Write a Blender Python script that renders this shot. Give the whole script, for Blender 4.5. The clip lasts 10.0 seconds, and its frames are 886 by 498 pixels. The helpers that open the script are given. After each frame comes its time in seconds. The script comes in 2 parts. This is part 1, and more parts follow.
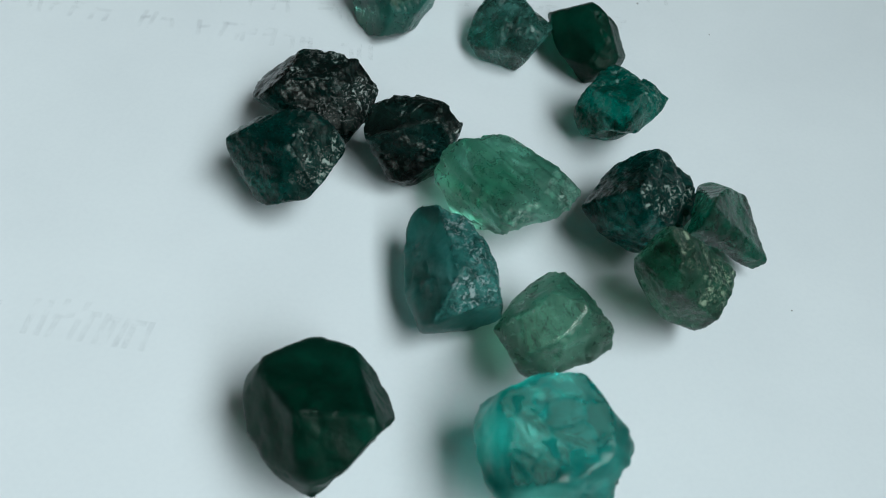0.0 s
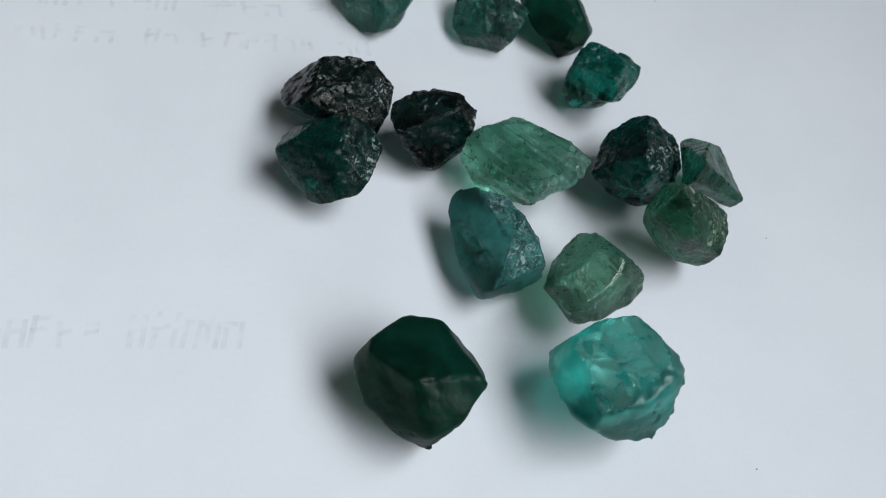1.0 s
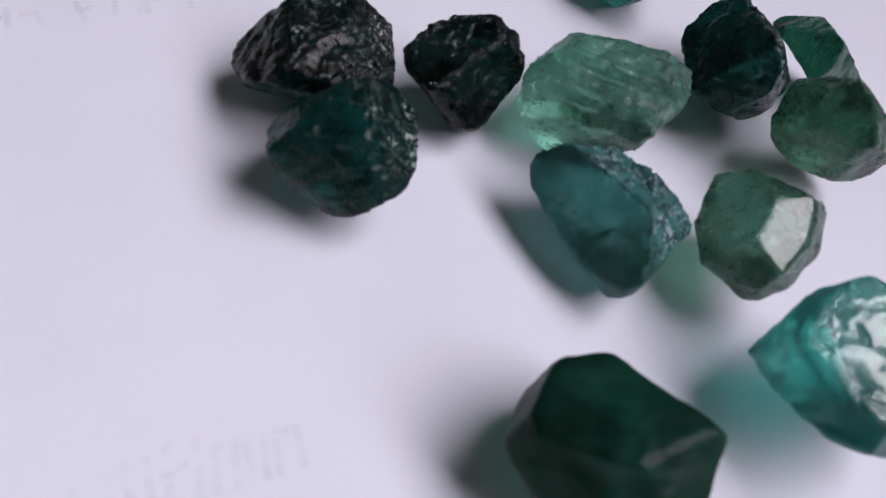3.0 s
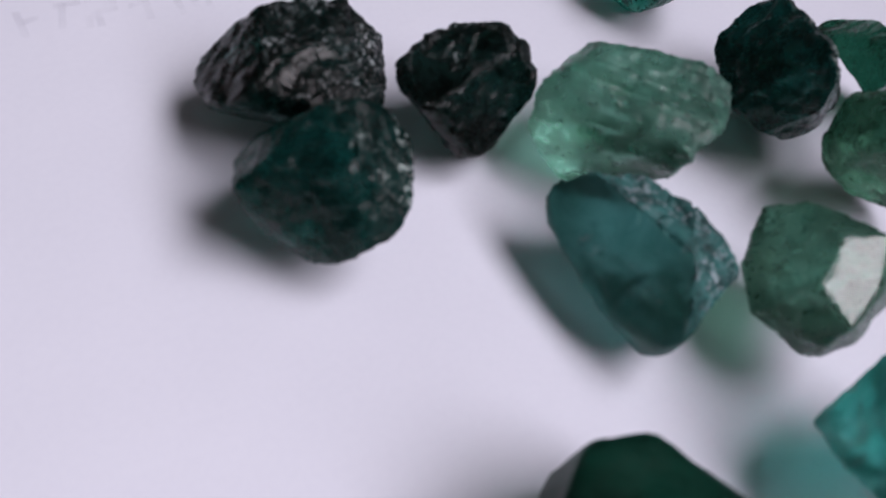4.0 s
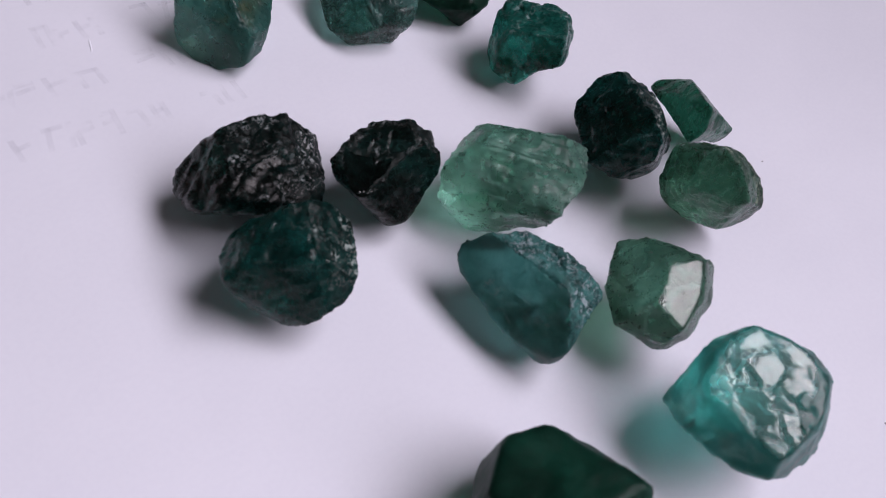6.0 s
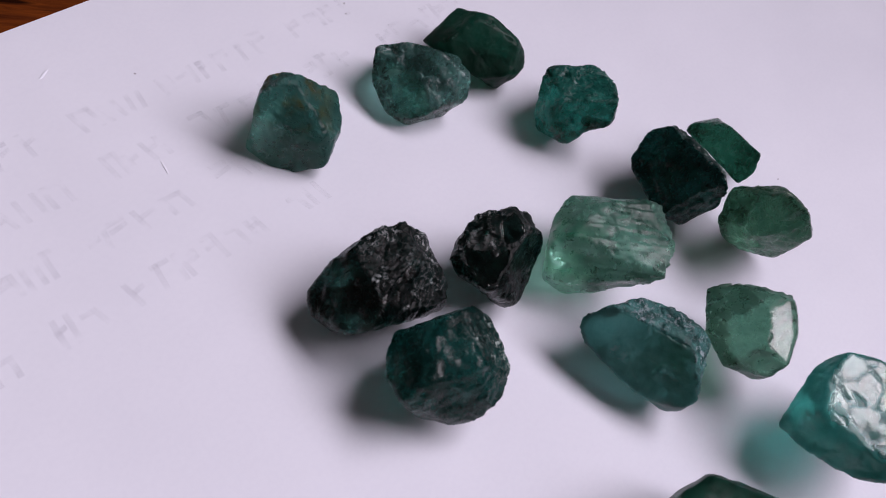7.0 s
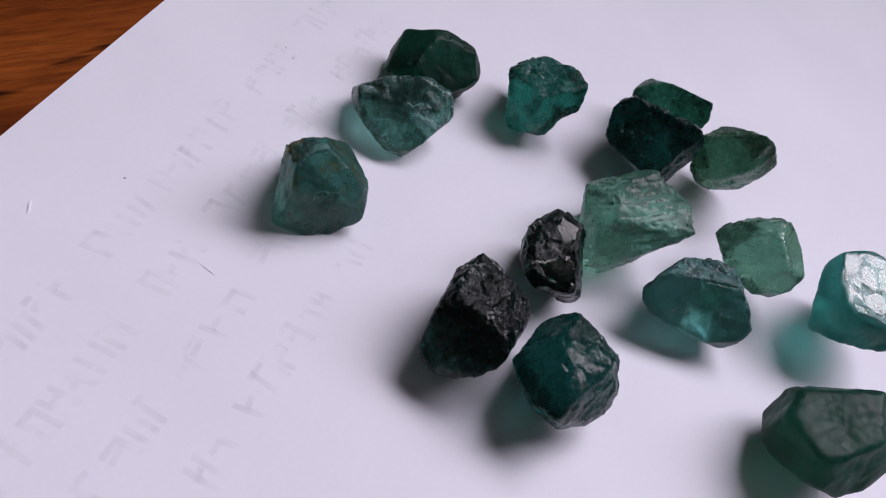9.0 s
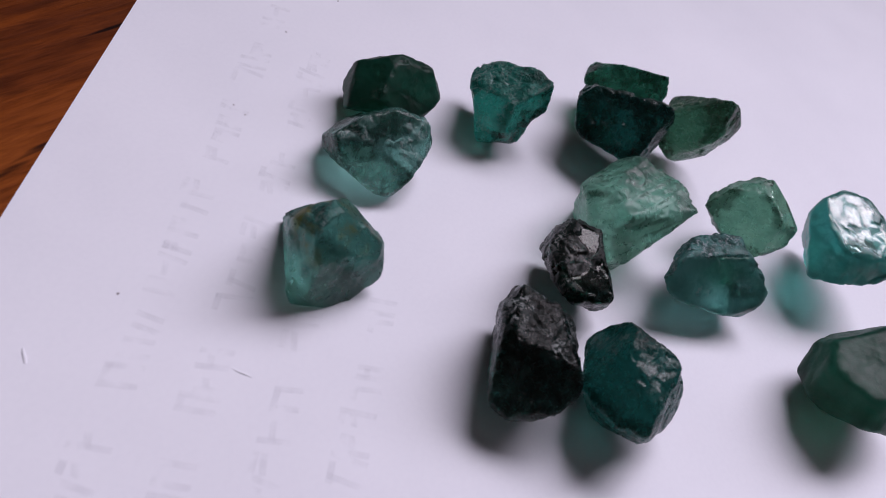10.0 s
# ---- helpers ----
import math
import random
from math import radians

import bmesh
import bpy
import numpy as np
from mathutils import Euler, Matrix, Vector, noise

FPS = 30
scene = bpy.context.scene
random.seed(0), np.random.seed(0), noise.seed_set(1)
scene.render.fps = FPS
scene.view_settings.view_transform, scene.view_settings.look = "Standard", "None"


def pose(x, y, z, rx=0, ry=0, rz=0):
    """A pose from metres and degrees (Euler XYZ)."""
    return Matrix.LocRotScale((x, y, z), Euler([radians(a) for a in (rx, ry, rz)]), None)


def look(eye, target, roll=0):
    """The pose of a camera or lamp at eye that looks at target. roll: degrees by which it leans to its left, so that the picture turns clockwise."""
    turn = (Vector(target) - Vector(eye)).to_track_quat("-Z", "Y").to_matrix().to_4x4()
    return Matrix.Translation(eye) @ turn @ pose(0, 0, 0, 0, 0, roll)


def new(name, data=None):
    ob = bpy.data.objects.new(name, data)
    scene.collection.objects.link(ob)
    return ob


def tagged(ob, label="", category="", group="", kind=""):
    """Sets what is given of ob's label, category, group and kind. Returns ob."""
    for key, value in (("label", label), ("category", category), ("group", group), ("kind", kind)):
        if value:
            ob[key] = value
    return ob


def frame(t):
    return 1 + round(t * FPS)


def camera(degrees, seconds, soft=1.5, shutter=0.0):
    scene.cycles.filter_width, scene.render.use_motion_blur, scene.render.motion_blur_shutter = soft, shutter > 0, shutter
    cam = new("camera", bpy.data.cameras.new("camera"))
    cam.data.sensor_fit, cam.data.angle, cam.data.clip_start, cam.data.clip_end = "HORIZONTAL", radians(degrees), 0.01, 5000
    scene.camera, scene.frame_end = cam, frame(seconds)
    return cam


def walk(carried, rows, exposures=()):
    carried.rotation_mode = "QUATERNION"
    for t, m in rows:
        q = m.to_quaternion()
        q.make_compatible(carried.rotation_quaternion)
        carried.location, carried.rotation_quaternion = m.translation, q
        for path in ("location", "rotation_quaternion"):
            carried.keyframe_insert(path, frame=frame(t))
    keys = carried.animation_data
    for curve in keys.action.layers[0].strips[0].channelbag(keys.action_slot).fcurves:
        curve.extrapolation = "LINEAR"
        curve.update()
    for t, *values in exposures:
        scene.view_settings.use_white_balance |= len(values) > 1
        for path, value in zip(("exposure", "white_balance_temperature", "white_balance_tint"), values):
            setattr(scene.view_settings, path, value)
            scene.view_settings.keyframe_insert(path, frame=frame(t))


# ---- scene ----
cam = camera(55.5, 10.0, soft=0.9)
# seconds, eye in metres, turns in degrees
PATH = [
    (0, -0.0065, -0.0002, 0.0739, 36.32, -4.69, -0.03),
    (0.5, -0.0159, -0.0021, 0.0754, 34.83, -5.27, -4.30),
    (1, -0.0254, -0.0029, 0.0848, 33.49, -6.93, -10.29),
    (1.5, -0.0331, 0.0025, 0.0835, 33.83, -7.49, -15.83),
    (2, -0.0410, 0.0136, 0.0816, 31.91, -8.32, -23.26),
    (2.5, -0.0411, 0.0213, 0.0681, 30.87, -7.70, -26.94),
    (2.7, -0.0398, 0.0222, 0.0644, 31.13, -8.03, -27.05),
    (3.8, -0.0320, 0.0305, 0.0523, 30.79, -8.37, -27.41),
    (4, -0.0325, 0.0309, 0.0522, 31.79, -8.07, -27.86),
    (4.5, -0.0331, 0.0303, 0.0577, 31.66, -8.69, -27.56),
    (5, -0.0331, 0.0277, 0.0648, 31.71, -8.29, -28.76),
    (5.2, -0.0345, 0.0260, 0.0660, 32.23, -8.79, -30.14),
    (6.3, -0.0421, 0.0344, 0.0722, 31.42, -9.96, -40.47),
    (6.5, -0.0484, 0.0445, 0.0717, 31.83, -10.84, -44.25),
    (7, -0.0525, 0.0547, 0.0781, 30.19, -13.51, -48.84),
    (7.5, -0.0580, 0.0458, 0.0805, 32.34, -14.07, -50.98),
    (8, -0.0650, 0.0641, 0.0792, 33.15, -16.51, -61.82),
    (8.5, -0.0708, 0.0754, 0.0751, 34.62, -18.24, -66.74),
    (9, -0.0645, 0.0865, 0.0735, 34.43, -19.76, -72.97),
    (9.5, -0.0598, 0.0995, 0.0678, 37.43, -20.68, -83.50),
    (10, -0.0589, 0.1045, 0.0668, 39.03, -20.51, -90.37),
]
# seconds, stops, kelvin, tint
EXPOSURES = [
    (0.0, -0.22, 5640, -7),
    (0.5, -0.22, 5670, -3),
    (1.0, -0.22, 5830, 5),
    (1.5, -0.22, 5900, 17),
    (2.5, -0.22, 5930, 26),
    (4.5, -0.22, 5935, 28),
    (7.5, -0.22, 6050, 33),
    (8.5, -0.22, 5995, 30),
    (10.0, -0.22, 5960, 32),
]
walk(cam, [(t, pose(*place)) for t, *place in PATH], EXPOSURES)

# a small phone lens focused a hand's width away
cam.data.dof.use_dof, cam.data.dof.focus_distance, cam.data.dof.aperture_fstop = True, 0.094, 42.0

# ---- world, window light ----
world = bpy.data.worlds.new("sky")
world.use_nodes = True
scene.world = world
sky = world.node_tree.nodes.new("ShaderNodeTexSky")
sky.sky_type, sky.sun_disc = "NISHITA", False
sky.sun_elevation, sky.sun_rotation = radians(45), radians(110)
background = world.node_tree.nodes["Background"]
background.inputs["Strength"].default_value = 0.1
world.node_tree.links.new(sky.outputs["Color"], background.inputs["Color"])

# the room, in metres: z = 0 is the table top
WEST, EAST, SOUTH, NORTH, FLOOR, CEILING = -2.4, 0.24, -1.9, 1.6, -0.75, 1.85
WIN_Y0, WIN_Y1, WIN_Z0, WIN_Z1 = -0.55, 0.12, 0.28, 0.91

lamp = bpy.data.lights.new("window_light", "AREA")
lamp.shape, lamp.size, lamp.size_y = "RECTANGLE", WIN_Y1 - WIN_Y0 - 0.06, WIN_Z1 - WIN_Z0 - 0.06
lamp.energy, lamp.color = 12.2, (1.0, 0.99, 0.97)
window_lamp = new("window_light", lamp)
window_lamp.matrix_world = look((EAST + 0.02, (WIN_Y0 + WIN_Y1) / 2, (WIN_Z0 + WIN_Z1) / 2), (-1, (WIN_Y0 + WIN_Y1) / 2, (WIN_Z0 + WIN_Z1) / 2))


# ---- materials ----
def material(name):
    mat = bpy.data.materials.new(name)
    mat.use_nodes = True
    tree = mat.node_tree
    return mat, tree.nodes, tree.links, tree.nodes["Principled BSDF"]


def ramp(nodes, links, value, stops):
    node = nodes.new("ShaderNodeValToRGB")
    links.new(value, node.inputs["Fac"])
    while len(node.color_ramp.elements) < len(stops):
        node.color_ramp.elements.new(0.5)
    for element, (at, colour) in zip(node.color_ramp.elements, stops):
        element.position = at
        element.color = (*colour, 1) if len(colour) == 3 else colour
    return node.outputs["Color"]


def noise_value(nodes, links, coords, scale, detail=4, rough=0.55, distortion=0.0):
    node = nodes.new("ShaderNodeTexNoise")
    node.inputs["Scale"].default_value = scale
    node.inputs["Detail"].default_value = detail
    node.inputs["Roughness"].default_value = rough
    node.inputs["Distortion"].default_value = distortion
    links.new(coords, node.inputs["Vector"])
    return node.outputs["Fac"]


def maths(nodes, links, operation, a, b):
    node = nodes.new("ShaderNodeMath")
    node.operation = operation
    for socket, value in zip(node.inputs, (a, b)):
        if isinstance(value, (int, float)):
            socket.default_value = value
        else:
            links.new(value, socket)
    return node.outputs[0]


def mixed(nodes, links, factor, a, b, blend="MIX"):
    node = nodes.new("ShaderNodeMix")
    node.data_type, node.blend_type = "RGBA", blend
    for socket, value in zip((node.inputs[0], node.inputs[6], node.inputs[7]), (factor, a, b)):
        if isinstance(value, (int, float)):
            socket.default_value = value
        elif isinstance(value, tuple):
            socket.default_value = (*value, 1)
        else:
            links.new(value, socket)
    return node.outputs[2]


def bumped(nodes, links, height, strength, distance, bsdf):
    node = nodes.new("ShaderNodeBump")
    node.inputs["Strength"].default_value = strength
    node.inputs["Distance"].default_value = distance
    links.new(height, node.inputs["Height"])
    links.new(node.outputs["Normal"], bsdf.inputs["Normal"])
    return node


def paper_material():
    mat, nodes, links, bsdf = material("white_paper")
    coords = nodes.new("ShaderNodeTexCoord").outputs["Object"]
    cloud = noise_value(nodes, links, coords, 45, 3)
    fibre = noise_value(nodes, links, coords, 1800, 3)
    base = ramp(nodes, links, cloud, [(0.3, (0.755, 0.755, 0.775)), (0.7, (0.80, 0.798, 0.815))])
    tint = ramp(nodes, links, fibre, [(0.35, (0.985, 0.985, 0.988)), (0.6, (1, 1, 1))])
    links.new(mixed(nodes, links, 1.0, base, tint, "MULTIPLY"), bsdf.inputs["Base Color"])
    bsdf.inputs["Roughness"].default_value = 0.75
    bsdf.inputs["Specular IOR Level"].default_value = 0.25
    height = maths(nodes, links, "ADD", fibre, maths(nodes, links, "MULTIPLY", cloud, 6.0))
    bumped(nodes, links, height, 0.06, 0.0001, bsdf)
    return mat


def ink_material():
    mat, nodes, links, bsdf = material("ink_showing_through")
    coords = nodes.new("ShaderNodeTexCoord").outputs["Object"]
    patch = noise_value(nodes, links, coords, 420, 3)
    bsdf.inputs["Base Color"].default_value = (0.52, 0.51, 0.56, 1)
    bsdf.inputs["Roughness"].default_value = 0.8
    fade = ramp(nodes, links, patch, [(0.38, (0.0, 0.0, 0.0)), (0.75, (0.14, 0.14, 0.14))])
    links.new(fade, bsdf.inputs["Alpha"])
    return mat


def wood_material():
    mat, nodes, links, bsdf = material("varnished_red_brown_wood")
    coords = nodes.new("ShaderNodeTexCoord").outputs["Object"]
    stretch = nodes.new("ShaderNodeMapping")
    stretch.vector_type = "TEXTURE"
    stretch.inputs["Rotation"].default_value = (0, 0, radians(WOOD_TURN))
    stretch.inputs["Scale"].default_value = (9.0, 1.0, 1.0)
    links.new(coords, stretch.inputs["Vector"])
    along = stretch.outputs["Vector"]
    broad = noise_value(nodes, links, along, 170, 5, 0.6, 0.6)
    fine = noise_value(nodes, links, along, 1100, 6, 0.7, 0.3)
    pores = noise_value(nodes, links, along, 420, 2, 0.5, 0.4)
    base = ramp(nodes, links, broad, [(0.28, (0.074, 0.015, 0.003)), (0.48, (0.170, 0.038, 0.004)), (0.72, (0.28, 0.070, 0.008))])
    grain = ramp(nodes, links, fine, [(0.34, (0.50, 0.46, 0.44)), (0.6, (1, 1, 1))])
    dark = ramp(nodes, links, pores, [(0.33, (0.10, 0.09, 0.09)), (0.39, (1, 1, 1))])
    both = mixed(nodes, links, 1.0, base, grain, "MULTIPLY")
    links.new(mixed(nodes, links, 1.0, both, dark, "MULTIPLY"), bsdf.inputs["Base Color"])
    gloss = ramp(nodes, links, fine, [(0.3, (0.65, 0.65, 0.65)), (0.7, (0.45, 0.45, 0.45))])
    links.new(gloss, bsdf.inputs["Roughness"])
    bsdf.inputs["Specular IOR Level"].default_value = 0.06
    bumped(nodes, links, maths(nodes, links, "ADD", fine, pores), 0.35, 0.0003, bsdf)
    return mat


def plain_material(name, colour, rough, scale=6.0, depth=0.002):
    mat, nodes, links, bsdf = material(name)
    coords = nodes.new("ShaderNodeTexCoord").outputs["Object"]
    patch = noise_value(nodes, links, coords, scale, 5)
    low = tuple(c * 0.88 for c in colour)
    links.new(ramp(nodes, links, patch, [(0.3, low), (0.7, colour)]), bsdf.inputs["Base Color"])
    bsdf.inputs["Roughness"].default_value = rough
    bumped(nodes, links, noise_value(nodes, links, coords, scale * 25, 3), 0.2, depth, bsdf)
    return mat


def gem_material(name, deep, pale, clear=0.94, frost=0.13, crusty=0.35, glint_fleck=(0.20, 0.23, 0.22), stain=0.0, shell=0.28, bits=0.7, bend=1.5, glint_amount=0.1, density=0.8):
    """A translucent, satin crystal: deep and pale tints in cloudy zones, clustered flecks where the mesh is worn, part
    pale grain and part glints put into the colour, a mirror gloss where it is shiny and a silvery glint painted there
    in the given strength; density: how many flecks."""
    mat, nodes, links, bsdf = material(name)
    coords = nodes.new("ShaderNodeTexCoord").outputs["Object"]

    def painted(key):
        node = nodes.new("ShaderNodeAttribute")
        node.attribute_name = key
        return node.outputs["Fac"]

    def times(a, b):
        return maths(nodes, links, "MULTIPLY", a, b)

    def grey(value, low, high, dark=0.0, light=1.0):
        return ramp(nodes, links, value, [(low, (dark,) * 3), (high, (light,) * 3)])

    worn, shiny = painted("rough"), painted("shine")
    unshiny = maths(nodes, links, "SUBTRACT", 1.0, shiny)
    zones = noise_value(nodes, links, coords, 170, 4, 0.55, 0.8)
    specks = noise_value(nodes, links, coords, 1100, 5, 0.75, 0.6)
    veils = noise_value(nodes, links, coords, 420, 6, 0.75, 1.2)
    fine_grain = noise_value(nodes, links, coords, 2600, 3, 0.6, 0.8)
    chunks = noise_value(nodes, links, coords, 1650, 3, 0.6, 0.7)
    groups = noise_value(nodes, links, coords, 300, 4, 0.65, 0.7)
    tint = ramp(nodes, links, zones, [(0.30, deep), (0.70, pale)])
    veil = ramp(nodes, links, veils, [(0.36, (0.72, 0.76, 0.76)), (0.52, (1, 1, 1)), (0.70, (1.38, 1.32, 1.28))])
    tint = mixed(nodes, links, 1.0, tint, veil, "MULTIPLY")
    pits = grey(specks, 0.40, 0.60, 0.12, 0.8)
    tint = mixed(nodes, links, times(worn, 0.85), tint, mixed(nodes, links, 1.0, tint, pits, "MULTIPLY"))
    cluster = grey(groups, 0.62 - 0.24 * density, 0.74 - 0.24 * density)
    # pale grains, and glints of tiny broken facets painted as pale colour
    glint_flecks = maths(nodes, links, "MAXIMUM", grey(chunks, 0.555, 0.61), grey(fine_grain, 0.575, 0.635, 0.0, 0.7))
    glint_flecks = times(worn, times(cluster, glint_flecks))
    scuffs = grey(noise_value(nodes, links, coords, 620, 5, 0.8, 2.4), 0.61, 0.70, 0.0, 0.16)
    glint_flecks = times(maths(nodes, links, "MAXIMUM", glint_flecks, times(scuffs, unshiny)), bits)
    tint = mixed(nodes, links, glint_flecks, tint, glint_fleck)
    if stain:
        rust = noise_value(nodes, links, coords, 300, 4, 0.6)
        high = nodes.new("ShaderNodeSeparateXYZ")
        links.new(coords, high.inputs[0])
        amount = times(grey(times(high.outputs["Z"], 300.0), 0.15, 0.75), stain)
        tint = mixed(nodes, links, times(amount, grey(rust, 0.44, 0.58)), tint, (0.115, 0.098, 0.014))
    # cream mixed into the base colour stands in for glints off mirror facets
    glint_film = times(shiny, glint_amount)
    tint = mixed(nodes, links, glint_film, tint, (0.66, 0.65, 0.54))
    links.new(tint, bsdf.inputs["Base Color"])
    bsdf.inputs["IOR"].default_value = bend
    bsdf.inputs["Specular Tint"].default_value = (1.0, 0.97, 0.88, 1)
    gloss = maths(nodes, links, "ADD", maths(nodes, links, "ADD", grey(worn, 0.0, 1.0, 1.0, 0.55), times(glint_flecks, 0.7)), times(shiny, 0.6))
    links.new(times(gloss, shell), bsdf.inputs["Specular IOR Level"])
    milky = ramp(nodes, links, veils, [(0.50, (clear, clear, clear)), (0.80, (clear - 0.25, clear - 0.25, clear - 0.25))])
    through_light = maths(nodes, links, "SUBTRACT", milky, times(worn, crusty))
    through_light = times(through_light, maths(nodes, links, "SUBTRACT", 1.0, maths(nodes, links, "MAXIMUM", times(glint_flecks, 0.7), times(glint_film, 0.9))))
    links.new(through_light, bsdf.inputs["Transmission Weight"])
    satin = maths(nodes, links, "ADD", grey(specks, 0.38, 0.66, frost + 0.07, frost + 0.21), times(worn, 0.16))
    links.new(times(satin, maths(nodes, links, "SUBTRACT", 1.0, times(shiny, 0.85))), bsdf.inputs["Roughness"])
    height = maths(nodes, links, "ADD", times(maths(nodes, links, "ADD", specks, veils), 0.06), times(times(worn, 0.17), maths(nodes, links, "ADD", chunks, fine_grain)))
    bumped(nodes, links, times(height, maths(nodes, links, "SUBTRACT", 1.0, times(shiny, 0.93))), 0.9, 0.0007, bsdf)
    return mat


WOOD_TURN = -42.0
PAPER = paper_material()
INK = ink_material()
WOOD = wood_material()
WALL = plain_material("painted_plaster", (0.36, 0.34, 0.32), 0.8)
CEILING_PAINT = plain_material("ceiling_paint", (0.50, 0.50, 0.48), 0.85)
TILE = plain_material("grey_floor_tile", (0.24, 0.22, 0.20), 0.45)
FRAME_PAINT = plain_material("white_frame_paint", (0.75, 0.75, 0.73), 0.4, 30)


# ---- mesh helpers ----
def mesh_of(name, bm, mat):
    data = bpy.data.meshes.new(name)
    bm.to_mesh(data)
    bm.free()
    data.materials.append(mat)
    return data


def part(name, bm, mat, parent, label=""):
    ob = new(name, mesh_of(name, bm, mat))
    ob.parent = parent
    return tagged(ob, label)


def block(bm, x0, x1, y0, y1, z0, z1):
    m = Matrix.Translation(((x0 + x1) / 2, (y0 + y1) / 2, (z0 + z1) / 2)) @ Matrix.Diagonal((x1 - x0, y1 - y0, z1 - z0, 1))
    return bmesh.ops.create_cube(bm, size=1.0, matrix=m)["verts"]


def slab(name, mat, *boxes):
    bm = bmesh.new()
    for b in boxes:
        block(bm, *b)
    return new(name, mesh_of(name, bm, mat))


# ---- the room ----
T = 0.15
tagged(slab("floor", TILE, (WEST - T, EAST + T, SOUTH - T, NORTH + T, FLOOR - T, FLOOR)), "grey tiled floor under the table", "floor", kind="structure")
tagged(slab("ceiling", CEILING_PAINT, (WEST - T, EAST + T, SOUTH - T, NORTH + T, CEILING, CEILING + T)), "plain white painted ceiling", "ceiling", kind="structure")
tagged(slab("wall_west", WALL, (WEST - T, WEST, SOUTH, NORTH, FLOOR, CEILING)), "plain painted plaster wall", "wall", kind="structure")
tagged(slab("wall_south", WALL, (WEST - T, EAST + T, SOUTH - T, SOUTH, FLOOR, CEILING)), "plain painted plaster wall", "wall", kind="structure")
tagged(slab("wall_north", WALL, (WEST - T, EAST + T, NORTH, NORTH + T, FLOOR, CEILING)), "plain painted plaster wall", "wall", kind="structure")
tagged(slab("wall_east", WALL,
            (EAST, EAST + T, SOUTH, WIN_Y0, FLOOR, CEILING), (EAST, EAST + T, WIN_Y1, NORTH, FLOOR, CEILING),
            (EAST, EAST + T, WIN_Y0, WIN_Y1, FLOOR, WIN_Z0), (EAST, EAST + T, WIN_Y0, WIN_Y1, WIN_Z1, CEILING)),
       "plain painted plaster wall with a window opening", "wall", kind="structure")
bm = bmesh.new()
for b in ((WIN_Y0, WIN_Y0 + 0.03, WIN_Z0, WIN_Z1), (WIN_Y1 - 0.03, WIN_Y1, WIN_Z0, WIN_Z1),
          (WIN_Y0 + 0.03, WIN_Y1 - 0.03, WIN_Z0, WIN_Z0 + 0.03), (WIN_Y0 + 0.03, WIN_Y1 - 0.03, WIN_Z1 - 0.03, WIN_Z1)):
    block(bm, EAST + 0.04, EAST + 0.10, *b)
tagged(new("window_1", mesh_of("window_1", bm, FRAME_PAINT)), "white painted window frame letting in daylight", "window", kind="structure")

# ---- the table ----
table = tagged(new("wooden_table"), "varnished red-brown wooden table under a paper sheet", "table")
table.location = (0, 0, FLOOR)
bm = bmesh.new()
block(bm, -0.98, 0.22, -0.45, 0.45, 0.72, 0.75 - 0.00012)
bmesh.ops.bevel(bm, geom=bm.edges[:], offset=0.003, segments=2, affect="EDGES")
part("tabletop", bm, WOOD, table, "red-brown wood with dark open grain")
for x in (-0.92, 0.16):
    for y in (-0.39, 0.39):
        bm = bmesh.new()
        block(bm, x - 0.03, x + 0.03, y - 0.03, y + 0.03, 0, 0.72)
        part("leg", bm, WOOD, table)

# ---- the sheet of paper ----
EDGE_TURN = -7.0
sheet_pose = pose(-0.022, 0.1229, -0.00002, 0, 0, EDGE_TURN)
bm = bmesh.new()
bmesh.ops.create_grid(bm, x_segments=40, y_segments=40, size=0.5, matrix=Matrix.Translation((0.025, -0.105, 0)) @ Matrix.Diagonal((0.297, 0.210, 1, 1)))
bmesh.ops.solidify(bm, geom=bm.faces[:], thickness=0.00009)
top = max(v.co.z for v in bm.verts)
for v in bm.verts:
    v.co.z -= top
sheet = tagged(new("paper_sheet", mesh_of("paper_sheet", bm, PAPER)), "white paper sheet with faint writing showing through", "paper")
sheet.matrix_world = sheet_pose


def writing(bm, row, start, end, seed, height):
    """One row of faint, unreadable letters as soft upright bars, along the sheet's edge."""
    rng = random.Random(seed)
    x = start
    while x < end:
        for _ in range(rng.randint(2, 6)):
            w, h = rng.uniform(0.0010, 0.0021), height * rng.uniform(0.75, 1.1)
            lean = rng.uniform(-0.0007, 0.0005)
            for k in rng.sample(range(4), rng.randint(2, 3)):
                t = 0.00062
                quad = {0: ((0, 0), (t, 0), (t + lean, h), (lean, h)), 1: ((w, 0), (w + t, 0), (w + t + lean, h), (w + lean, h)),
                        2: ((0, h - t), (w, h - t), (w, h), (0, h)), 3: ((0, h * 0.45), (w, h * 0.55), (w, h * 0.55 + t), (0, h * 0.45 + t))}[k]
                bm.faces.new([bm.verts.new((x + a, row + b, 0.000012)) for a, b in quad])
            x += w + rng.uniform(0.0008, 0.0014)
        x += rng.uniform(0.002, 0.004)


bm = bmesh.new()
for n, (row, start, end) in enumerate(((-0.0165, -0.030, 0.060), (-0.0232, -0.036, 0.045), (-0.0300, -0.038, 0.012), (-0.0370, -0.040, 0.016), (-0.083, -0.042, -0.008))):
    writing(bm, row, start, end, 40 + n, 0.0042 if n == 4 else 0.0032)
tagged(part("faint_writing", bm, INK, sheet, "faint grey unreadable writing showing through the paper"), kind="stuff")


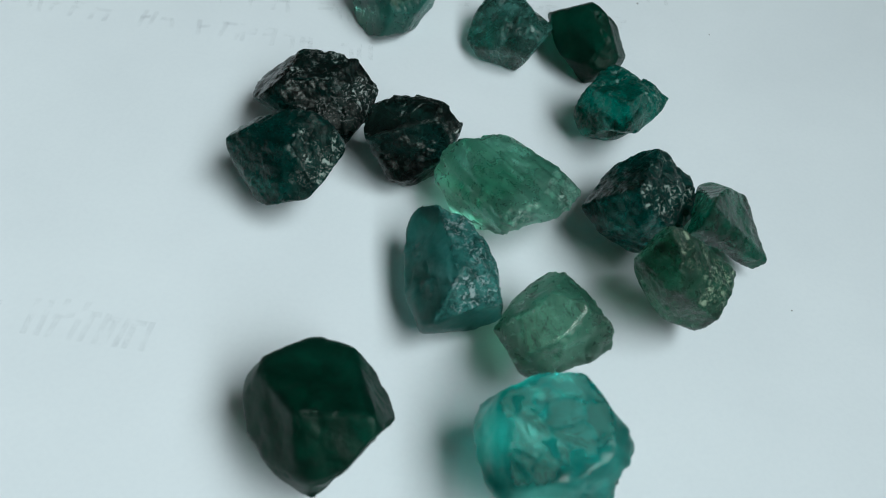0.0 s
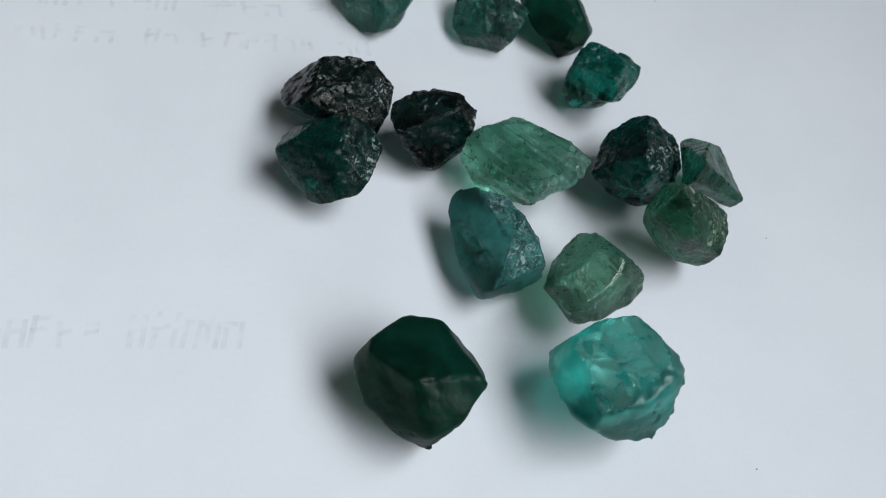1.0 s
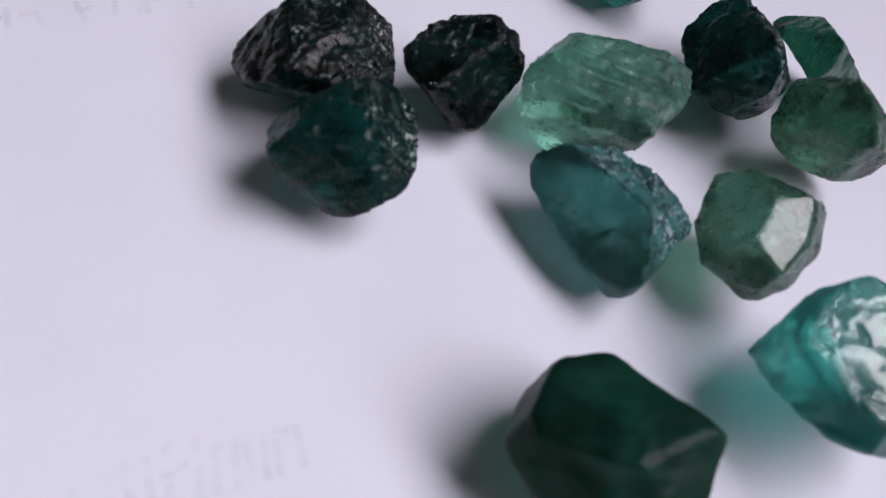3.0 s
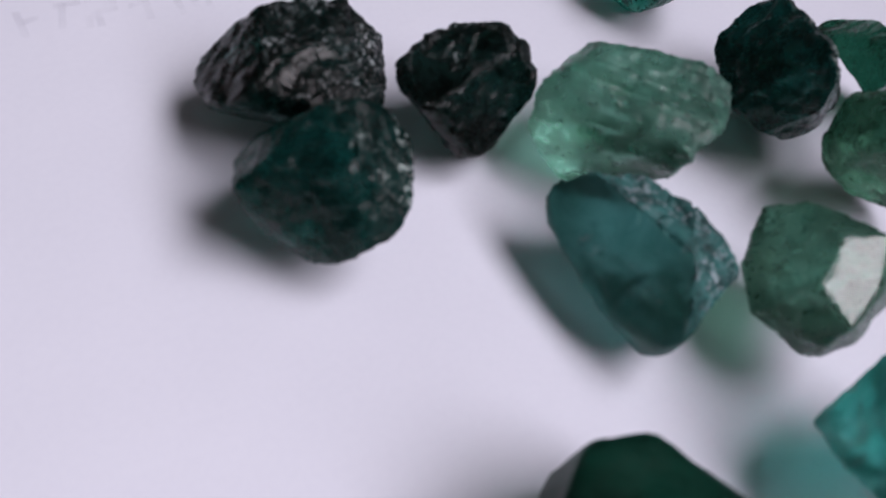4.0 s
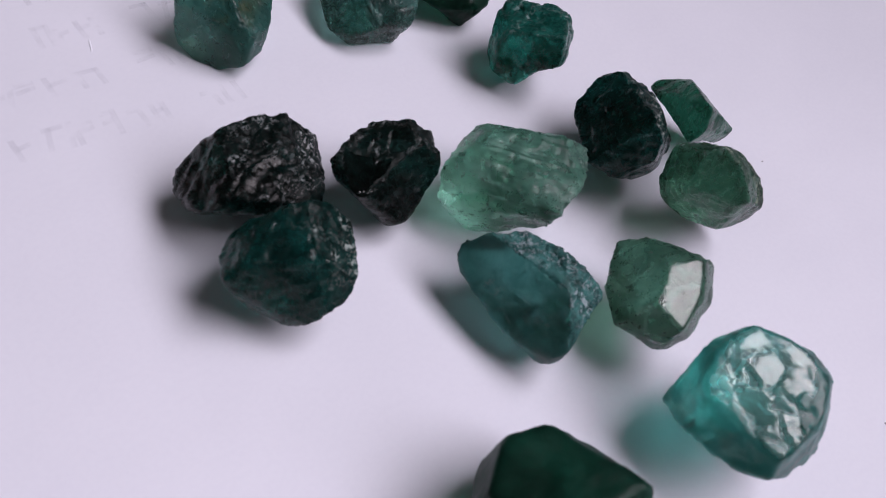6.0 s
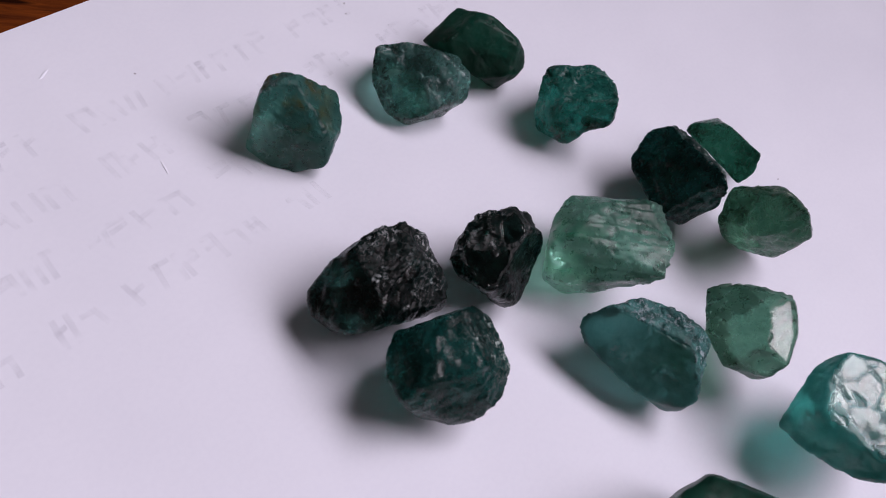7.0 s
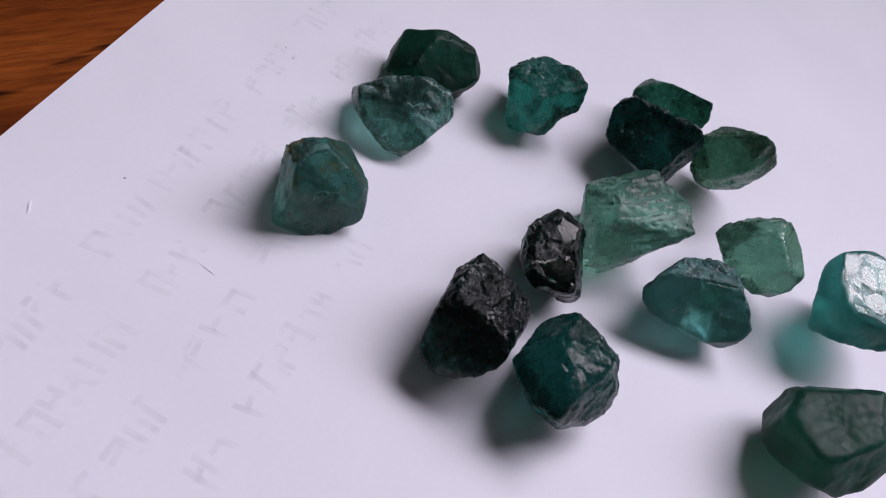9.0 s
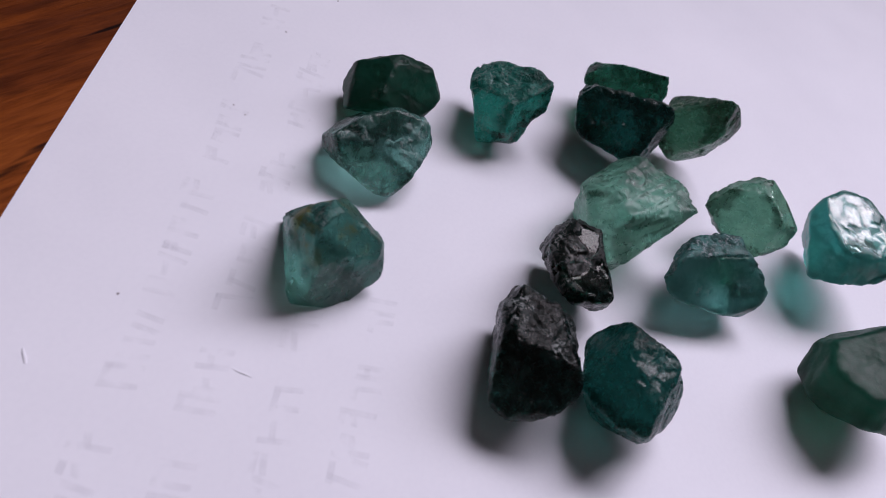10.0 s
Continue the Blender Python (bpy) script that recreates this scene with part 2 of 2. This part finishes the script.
def speck(x, y, size, seed):
    rng = random.Random(seed)
    bm = bmesh.new()
    bmesh.ops.create_icosphere(bm, subdivisions=1, radius=size)
    for v in bm.verts:
        v.co *= rng.uniform(0.6, 1.2)
        v.co.z = max(0, v.co.z) * 0.5
    ob = new("dirt_speck", mesh_of("dirt_speck", bm, DIRT))
    ob.location = (x, y, -0.00002)
    tagged(ob, "tiny dark dirt speck on the white paper", "speck", "dirt specks on the paper")


DIRT = plain_material("grey_dirt", (0.34, 0.31, 0.31), 0.8, 900, 0.0001)
for n, (x, y, size) in enumerate(((0.0374, 0.0483, 0.00016), (0.0240, 0.0192, 0.00018), (-0.0149, 0.1100, 0.00020), (0.0125, 0.1039, 0.00018),
                                  (0.0114, 0.1025, 0.00018), (0.0276, 0.0997, 0.00018), (0.0370, 0.0938, 0.00018))):
    speck(x, y, size * 0.8, n)

# a stray white fibre and a pressed crease on the paper
def fibre(x, y, turn, length, thick, label):
    bm = bmesh.new()
    bmesh.ops.create_uvsphere(bm, u_segments=16, v_segments=8, radius=1.0, matrix=Matrix.Diagonal((length / 2, thick / 2, thick / 3, 1)))
    for v in bm.verts:
        v.co.y += 0.25 * thick * math.sin(v.co.x / length * 5)
        v.co.z = max(v.co.z, 0)
    ob = new("paper_fibre", mesh_of("paper_fibre", bm, PAPER))
    ob.matrix_world = pose(x, y, -0.00002, 0, 0, turn)
    tagged(ob, label, "fibre", "stray fibres on the paper")


fibre(-0.0225, 0.1156, 15, 0.0016, 0.00032, "tiny white paper fibre raised on the sheet")
fibre(-0.0206, 0.0982, 70, 0.0020, 0.00022, "thin white paper fibre lying on the sheet")

# ---- the gemstones ----
bm = bmesh.new()
bmesh.ops.create_icosphere(bm, subdivisions=6, radius=1.0)
bm.verts.ensure_lookup_table()
DIRS = np.array([v.co[:] for v in bm.verts])
DIRS /= np.linalg.norm(DIRS, axis=1)[:, None]
TRIS = np.array([[v.index for v in f.verts] for f in bm.faces], dtype=np.int32)
bm.free()


def towards(azimuth, rise):
    a, e = radians(azimuth), radians(rise)
    return np.array((math.cos(e) * math.cos(a), math.cos(e) * math.sin(a), math.sin(e)))


def field(points, scale, seed, octaves):
    shift = Vector((seed * 7.31, seed * 3.17, seed * 5.71))
    return np.array([noise.fractal(Vector(p) * scale + shift, 1.0, 2.0, octaves) for p in points])


def broken(points, scale, seed, tilt, where):
    """Hackly fracture: flat chips of about 1 / scale mm, each tilted its own way."""
    out, shift = np.zeros(len(points)), Vector((seed * 1.7, seed * 0.9, seed * 2.3))
    for i in np.nonzero(where > 0.02)[0]:
        p = Vector(points[i]) * scale + shift
        heart = noise.voronoi(p)[1][0]
        lean = Vector(noise.cell_vector(heart * 13.7)) - Vector((0.5, 0.5, 0.5))
        out[i] = 2 * tilt * (p - heart).dot(lean) / scale
    return out


def crystal(label, mat, centre, facets, worn=(0, 90), spread=0.3, chip=0.35, seed=1, dents=(), lines=None, cracked=None, crust="", edges=36.0, shiny=(), hold=0.3, calm=1.0):
    """A rough crystal bounded by facets (azimuth, rise in degrees, distance in mm from the centre), resting on the paper.
    worn: the way its broken, crusted side faces; chip: that side's relief in mm; dents: (azimuth, rise, half-angle, depth in mm);
    lines: (azimuth, rise, grooves per mm, depth in mm); shiny: the numbers of mirror-like facets, hold: how whole they are, calm: the waviness of the rest; cracked: the one that is crazed; crust: the crusted part's label."""
    sides = np.array([towards(a, e) for a, e, d in facets] + [(0, 0, -1.0)])
    dist = np.array([d for a, e, d in facets] + [centre[2]])
    warp = np.stack([field(DIRS, 1.6, seed + s, 3) for s in (51, 52, 53)], 1)
    bent = DIRS + 0.03 * warp
    bent /= np.linalg.norm(bent, axis=1)[:, None]
    k = bent @ sides.T
    k[:, list(shiny)] = DIRS @ sides[list(shiny)].T
    reach = np.where(k > 0.02, dist / np.maximum(k, 0.02), 1e3)
    radius = (reach ** -edges).sum(1) ** (-1 / edges) * (1 + 0.55 / edges)
    order = np.sort(reach, axis=1)
    which = reach.argmin(1)
    face = sides[which]
    edge = np.exp(-((order[:, 1] / order[:, 0]) - 1) / 0.028)
    at = DIRS * radius[:, None]
    above = np.clip((at[:, 2] + centre[2]) / 1.5, 0, 1)
    patch = field(at, 0.25, seed, 4)
    rough = np.clip((face @ towards(*worn) - spread + 0.6 * patch) / 0.35, 0, 1) * above
    smooth = (1 - rough) * above
    relief = field(at, 0.40, seed + 11, 4) * 0.6 + 0.9 * broken(at, 0.55, seed, 0.55, rough) + 0.6 * broken(at, 1.25, seed + 3, 0.6, rough) - 0.1
    ledges = field(at, 0.40, seed + 5, 3) * 4
    steps = (np.floor(ledges) + np.clip((ledges - np.floor(ledges)) * 5, 0, 1)) / 4
    chips = np.maximum(0, field(at, 0.9, seed + 61, 3))
    shine = np.isin(which, shiny).astype(float)
    if shiny:
        shine *= np.clip((field(at, 0.30, seed + 77, 3) + hold - 0.9 * np.exp(-(order[:, 1] / order[:, 0] - 1) / 0.07)) / 0.05, 0, 1)
    clean = 1 - 0.97 * shine
    rough = rough * (1 - shine)
    radius += (1 - rough) * clean * 0.22 * field(at, 0.28, seed + 31, 4)
    radius -= edge * above * clean * (0.5 * chips + 0.03)
    for a, e, wide, deep in dents:
        near = np.degrees(np.arccos(np.clip(DIRS @ towards(a, e), -1, 1)))
        radius -= deep * np.exp(-(near / wide) ** 2)
    at = DIRS * radius[:, None]
    # fine relief goes outwards along the surface's own normal
    corner = at[TRIS]
    flat = np.cross(corner[:, 1] - corner[:, 0], corner[:, 2] - corner[:, 0])
    out = np.zeros_like(at)
    for j in range(3):
        np.add.at(out, TRIS[:, j], flat)
    out /= np.linalg.norm(out, axis=1)[:, None]
    rise = rough * chip * np.clip(relief + 0.5 * steps, -0.9, 0.6) + (1 - rough) * clean * calm * (0.10 * field(at, 0.8, seed + 41, 4) + 0.22 * broken(at, 0.5, seed + 8, 0.28, smooth))
    if lines:
        way, across = towards(*lines[:2]), towards(lines[0] + 90, 0)
        groove = np.array([noise.noise(Vector((float(s) * lines[2] + seed, 0.05 * float(q), 0.1 * seed))) for s, q in zip(at @ way, at @ across)])
        rise += lines[3] * np.abs(groove) * above * clean * (0.5 + 0.7 * rough)
    if cracked is not None:
        for i in np.nonzero(which == cracked)[0]:
            p = Vector(at[i]) * 0.36 + Vector((seed, 0, 0.37 * seed))
            p += 0.2 * noise.noise_vector(p * 1.9)
            d, hearts = noise.voronoi(p)
            tip = Vector(noise.cell_vector(hearts[0] * 9.1)) - Vector((0.5, 0.5, 0.5))
            gap = max(0, 1 - (d[1] - d[0]) / (0.05 + 0.10 * abs(noise.noise(p * 1.3))))
            rise[i] += 0.13 * (p - hearts[0]).dot(tip) - 0.10 * gap
            shine[i] *= 1 - gap
    at = at + out * rise[:, None]
    at[:, 2] = np.maximum(at[:, 2], -centre[2])
    worn_tri = rough[TRIS].mean(1) > 0.35

    def piece(name, chosen):
        used, tri = np.unique(TRIS[chosen], return_inverse=True)
        tri = tri.reshape(-1, 3)
        data = bpy.data.meshes.new(name)
        data.from_pydata((at[used] * 0.001).tolist(), [], tri.tolist())
        data.attributes.new("rough", "FLOAT", "POINT").data.foreach_set("value", rough[used].astype(np.float32))
        data.attributes.new("shine", "FLOAT", "POINT").data.foreach_set("value", shine[used].astype(np.float32))
        data.polygons.foreach_set("use_smooth", np.ones(len(tri), dtype=bool))
        data.materials.append(mat)
        return new(name, data)

    glassy = ~worn_tri if crust else np.ones(len(TRIS), dtype=bool)
    ob = piece("rough_gemstone", glassy)
    ob.location = [c * 0.001 for c in centre]
    if crust:
        shell = piece("crusted_side", worn_tri)
        shell.parent = ob
        tagged(shell, crust)
    return tagged(ob, label, "gemstone", "rough green gemstones on the paper")


BLACKISH = gem_material("blackish_green_crystal", (0.0017, 0.0137, 0.0106), (0.0058, 0.0299, 0.0253), clear=0.97, frost=0.12, crusty=0.12, glint_fleck=(0.44, 0.48, 0.45), shell=0.2, bits=0.97, bend=1.32, glint_amount=0.02, density=0.6)
INKY = gem_material("inky_green_crystal", (0.0019, 0.0347, 0.0284), (0.0080, 0.0855, 0.0689), clear=0.8, frost=0.12, crusty=0.10, glint_fleck=(0.36, 0.42, 0.37), bits=0.97, shell=0.26, bend=1.32, density=0.64)
BOTTLE = gem_material("bottle_green_crystal", (0.0067, 0.0651, 0.0387), (0.0224, 0.1365, 0.0794), frost=0.15, glint_fleck=(0.20, 0.27, 0.23), bend=1.28, shell=0.15, bits=0.4)
DUSKY = gem_material("dusky_green_crystal", (0.0033, 0.0417, 0.0249), (0.0122, 0.0815, 0.0496), clear=0.78, frost=0.27, crusty=0.1, glint_fleck=(0.20, 0.26, 0.20), bits=0.35, shell=0.05, bend=1.27)
SEA = gem_material("sea_green_crystal", (0.0048, 0.0992, 0.0713), (0.0180, 0.2090, 0.1535), frost=0.14, crusty=0.45, glint_fleck=(0.22, 0.31, 0.28), bits=0.95, bend=1.32)
TEAL = gem_material("teal_crystal", (0.0158, 0.2410, 0.2000), (0.0673, 0.4205, 0.3589), clear=0.93, frost=0.21, shell=0.8, bend=1.44, glint_amount=0.22)
BLUISH = gem_material("smoky_blue_green_crystal", (0.0320, 0.1555, 0.1361), (0.1022, 0.3410, 0.3014), clear=0.9, frost=0.24, crusty=0.5, glint_fleck=(0.34, 0.40, 0.40), bits=0.85, bend=1.36, density=0.9)
GREYISH = gem_material("grey_green_crystal", (0.0783, 0.2429, 0.2009), (0.1954, 0.4374, 0.3730), clear=0.94, crusty=0.35, glint_fleck=(0.52, 0.58, 0.54), bits=0.9, shell=0.45, bend=1.33, frost=0.12)
PALE = gem_material("pale_green_crystal", (0.0889, 0.3281, 0.2199), (0.2454, 0.5104, 0.3796), clear=0.9, frost=0.17, crusty=0.2, glint_fleck=(0.50, 0.60, 0.53), bits=0.9, shell=0.45, bend=1.32)
LEAFY = gem_material("leaf_green_crystal", (0.0469, 0.1847, 0.1178), (0.1518, 0.3586, 0.2417), frost=0.17, crusty=0.3, glint_fleck=(0.30, 0.40, 0.31), shell=0.7, bend=1.4)
MOSSY = gem_material("moss_green_crystal", (0.0140, 0.0737, 0.0415), (0.0464, 0.1484, 0.0850), frost=0.15, crusty=0.2, glint_fleck=(0.34, 0.40, 0.28), bits=0.95, bend=1.32)
STAINED = gem_material("stained_green_crystal", (0.0330, 0.1430, 0.1155), (0.0880, 0.2750, 0.2255), clear=0.76, frost=0.18, glint_fleck=(0.26, 0.30, 0.28), stain=0.9, bend=1.32)
crystal("dark green crystal with a smooth glassy face and chipped edge", DUSKY, (-11.3, 30.7, 6.6),
        [(90, 71, 4.2), (24, 27, 5.1), (-94, 52, 5.1), (122, 11, 6.9), (-12, 25, 9.2), (-149, 31, 4.6), (75, 3, 6.6), (-40, -17, 4.2), (174, 24, 6.6), (29, -22, 6.1), (71, -39, 7.8), (-119, -1, 5.8), (-139, -35, 5.2), (-67, -12, 5.4), (172, -49, 5.0), (135, -69, 4.8)], worn=(-30, 0), spread=0.85, chip=0.3, seed=1, calm=0.15, crust="dark chipped broken edge", edges=30.0)
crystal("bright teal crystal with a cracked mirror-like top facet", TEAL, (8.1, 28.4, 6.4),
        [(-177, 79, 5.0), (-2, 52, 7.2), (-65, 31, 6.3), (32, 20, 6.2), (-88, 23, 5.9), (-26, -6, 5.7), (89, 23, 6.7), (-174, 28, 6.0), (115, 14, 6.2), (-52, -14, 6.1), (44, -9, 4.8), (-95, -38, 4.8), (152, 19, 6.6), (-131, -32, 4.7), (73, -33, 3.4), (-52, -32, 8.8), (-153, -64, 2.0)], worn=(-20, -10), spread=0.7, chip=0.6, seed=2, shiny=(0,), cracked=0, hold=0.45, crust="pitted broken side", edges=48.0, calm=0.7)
crystal("smoky blue-green crystal, rough on top and clear below", BLUISH, (0.4, 48.0, 4.6),
        [(107, 28, 8.4), (-49, 96, 4.2), (-157, -14, 5.5), (70, 40, 6.2), (-71, 44, 5.2), (2, 42, 4.7), (28, 26, 4.1), (-173, 41, 3.3), (4, 12, 4.1), (99, -22, 6.5), (-67, -3, 5.4), (57, 4, 4.1), (-107, -1, 7.0), (70, -66, 1.5), (-81, -36, 5.7), (170, -55, 3.6)], worn=(15, 45), spread=0.08, chip=0.35, seed=3, crust="dark granular crust", calm=0.7)
crystal("clear leaf-green crystal with one flat glinting facet", LEAFY, (9.4, 42.1, 6.5),
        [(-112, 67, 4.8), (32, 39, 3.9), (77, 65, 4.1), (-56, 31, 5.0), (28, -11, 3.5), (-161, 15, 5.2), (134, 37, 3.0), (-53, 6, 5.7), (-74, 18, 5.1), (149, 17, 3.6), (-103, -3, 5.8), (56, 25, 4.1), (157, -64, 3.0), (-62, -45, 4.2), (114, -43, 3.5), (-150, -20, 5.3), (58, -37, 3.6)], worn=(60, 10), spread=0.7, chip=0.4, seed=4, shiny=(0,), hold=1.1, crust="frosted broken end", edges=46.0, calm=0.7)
crystal("pale green striated crystal with a stepped broken end", PALE, (5.7, 58.2, 5.0),
        [(96, 92, 4.9), (57, 46, 5.6), (-27, 49, 6.5), (44, 34, 5.6), (108, 34, 6.4), (-174, -28, 6.3), (93, -23, 5.2), (-71, -10, 4.9), (-33, -18, 6.0), (-158, 25, 5.3), (46, -4, 5.7), (121, -13, 6.1), (-134, -15, 4.1), (68, -40, 7.3), (-61, -49, 2.8), (93, -36, 6.5)], worn=(-30, 5), spread=0.45, chip=0.3, seed=5, lines=(40, 35, 2.5, 0.5), crust="frosted stepped end")
crystal("small blackish green crystal with a crusted pitted top", BLACKISH, (-4.2, 65.8, 4.9),
        [(-175, 77, 3.6), (94, 53, 4.5), (-85, 30, 3.1), (-14, 45, 4.9), (175, 15, 5.6), (46, 20, 4.8), (-125, 3, 4.8), (115, 13, 4.8), (-35, 16, 5.0), (71, -3, 3.9), (95, -6, 3.9), (-17, -12, 4.5), (-105, -39, 5.0), (149, 5, 6.4), (125, -55, 1.8), (-59, -20, 4.0), (-167, -24, 4.2)], worn=(60, 60), spread=0.35, chip=0.45, seed=6, shiny=(0,), hold=0.3, crust="black pitted crust")
crystal("large black-green crystal with a jagged crusted side", BLACKISH, (-15.1, 71.3, 4.8),
        [(-101, 94, 4.2), (157, 45, 5.2), (83, 25, 5.3), (-83, 41, 3.6), (-24, 41, 4.5), (115, 36, 6.1), (-30, -14, 5.6), (-101, 11, 4.1), (128, -50, 5.6), (-123, -35, 3.6), (-4, -25, 5.7), (-177, -15, 7.3), (56, 8, 5.3), (-26, -45, 4.9), (-116, -15, 4.2), (81, -15, 4.1)], worn=(0, 50), spread=0.35, chip=0.42, seed=7, crust="black jagged crust")
crystal("deep blue-green crystal with a granular crusted side", INKY, (-17.8, 61.5, 5.6),
        [(-177, 78, 4.3), (67, 18, 4.5), (-85, 37, 4.6), (140, 50, 4.7), (-34, 48, 4.7), (100, 36, 4.6), (24, 24, 6.0), (-127, 27, 3.9), (-24, -32, 4.2), (172, 5, 6.4), (-142, -3, 4.8), (124, -32, 4.6), (-142, -61, 4.6), (79, -34, 4.7), (-71, -44, 4.6), (159, -33, 4.7)], worn=(-15, 50), spread=0.38, chip=0.35, seed=8, crust="dark granular crust")
crystal("sea-green crystal with a notch and a rough top", SEA, (21.7, 73.7, 6.0),
        [(133, 72, 2.7), (13, 54, 2.5), (56, 38, 2.2), (151, 12, 4.9), (-33, 30, 3.3), (-52, 13, 3.8), (103, 23, 4.2), (-77, 0, 5.2), (157, -19, 6.3), (63, 5, 4.9), (-145, 12, 5.5), (89, -29, 3.4), (-34, -32, 3.1), (-90, -38, 4.8), (104, -43, 5.6), (-162, -43, 7.1)], worn=(60, 60), spread=0.15, chip=0.4, seed=9, dents=((-115, -28, 16, 2.2),), crust="dark rough top")
crystal("dark teal crystal with a smooth side and crusted ridge", INKY, (19.8, 58.0, 6.2),
        [(135, 42, 3.0), (-4, 50, 4.0), (-135, 9, 5.3), (143, 34, 3.0), (-34, 33, 4.3), (56, 26, 5.8), (141, 36, 3.5), (-3, -5, 7.0), (-68, 9, 5.1), (144, 18, 4.7), (73, -31, 4.7), (-102, -17, 5.2), (151, -25, 6.3), (111, -49, 4.2), (-44, -40, 5.5), (162, -61, 2.9)], worn=(-15, 45), spread=0.32, chip=0.5, seed=10, crust="dark crusted ridge")
crystal("smooth green crystal block behind two darker ones", BOTTLE, (29.4, 56.3, 6.1),
        [(-7, 46, 1.7), (63, 40, 2.8), (-71, 18, 4.0), (-3, 41, 2.4), (-90, 12, 5.2), (111, 46, 2.9), (48, -14, 6.3), (157, 14, 3.4), (67, -12, 4.2), (26, -20, 3.8), (-96, -15, 4.2), (175, -56, 1.7), (77, -32, 4.0), (165, -9, 4.5), (-120, -48, 4.4), (99, -38, 6.0)], worn=(-60, 0), spread=0.8, chip=0.4, seed=11, crust="chipped lower edge", calm=0.4, edges=46.0)
crystal("mossy green translucent crystal with a granular upper side", MOSSY, (22.9, 47.2, 7.7),
        [(-8, 49, 3.2), (93, 37, 4.4), (-53, 35, 4.0), (46, 39, 3.1), (137, 17, 4.3), (-7, -3, 5.9), (-99, -8, 4.4), (153, -5, 4.8), (-25, -14, 4.6), (-143, 20, 5.6), (65, -26, 3.3), (-125, -48, 4.8), (-148, -14, 4.2), (73, -57, 3.7), (-50, -22, 5.9), (-164, -26, 4.2)], worn=(10, 55), spread=0.28, chip=0.35, seed=12, crust="granular upper side", calm=0.7)
crystal("blocky teal crystal with a rust-stained crusted top", STAINED, (-7.3, 91.9, 5.0),
        [(-138, 40, 3.2), (17, 96, 4.8), (99, 49, 4.9), (49, 30, 4.0), (-48, 45, 2.9), (33, 32, 3.6), (-107, 23, 4.1), (123, 7, 4.5), (-30, -16, 4.3), (98, -7, 4.6), (-175, -7, 5.4), (-147, 9, 3.4), (-65, -2, 4.4), (100, -47, 6.8), (-73, -56, 5.2), (-14, -50, 5.9)], worn=(60, 50), spread=0.5, chip=0.4, seed=13, lines=(10, 20, 1.6, 0.16), crust="rust-stained crusted top", calm=0.6)
crystal("clear grey-green crystal with a fractured rough end", GREYISH, (8.8, 88.0, 4.2),
        [(-4, 51, 3.6), (-169, 50, 2.2), (-55, 46, 5.1), (56, 34, 3.3), (37, 41, 2.8), (120, -9, 5.7), (-29, -19, 4.0), (-148, 5, 5.8), (-102, 31, 4.8), (104, 11, 7.3), (22, 22, 4.8), (75, -22, 6.2), (-40, -35, 4.7), (-150, -25, 6.2), (-110, -20, 5.1), (143, -50, 4.8)], worn=(-120, 55), spread=0.9, chip=0.5, seed=14, crust="fractured rough end", calm=0.6)
crystal("deep green crystal with clean flat facets", DUSKY, (18.3, 86.4, 4.0),
        [(99, 87, 4.0), (-67, 70, 3.8), (-3, 34, 3.3), (117, 50, 4.1), (30, -10, 4.0), (-82, 33, 4.6), (35, 44, 3.6), (-139, 44, 2.9), (93, 12, 5.4), (-173, -45, 3.5), (100, -37, 6.1), (-71, -28, 5.3), (178, 0, 5.0), (-123, -14, 4.6), (97, 6, 6.3), (-37, -11, 5.0)], worn=(90, 60), spread=0.95, chip=0.3, seed=15, crust="scuffed facet", calm=0.4, edges=50.0)
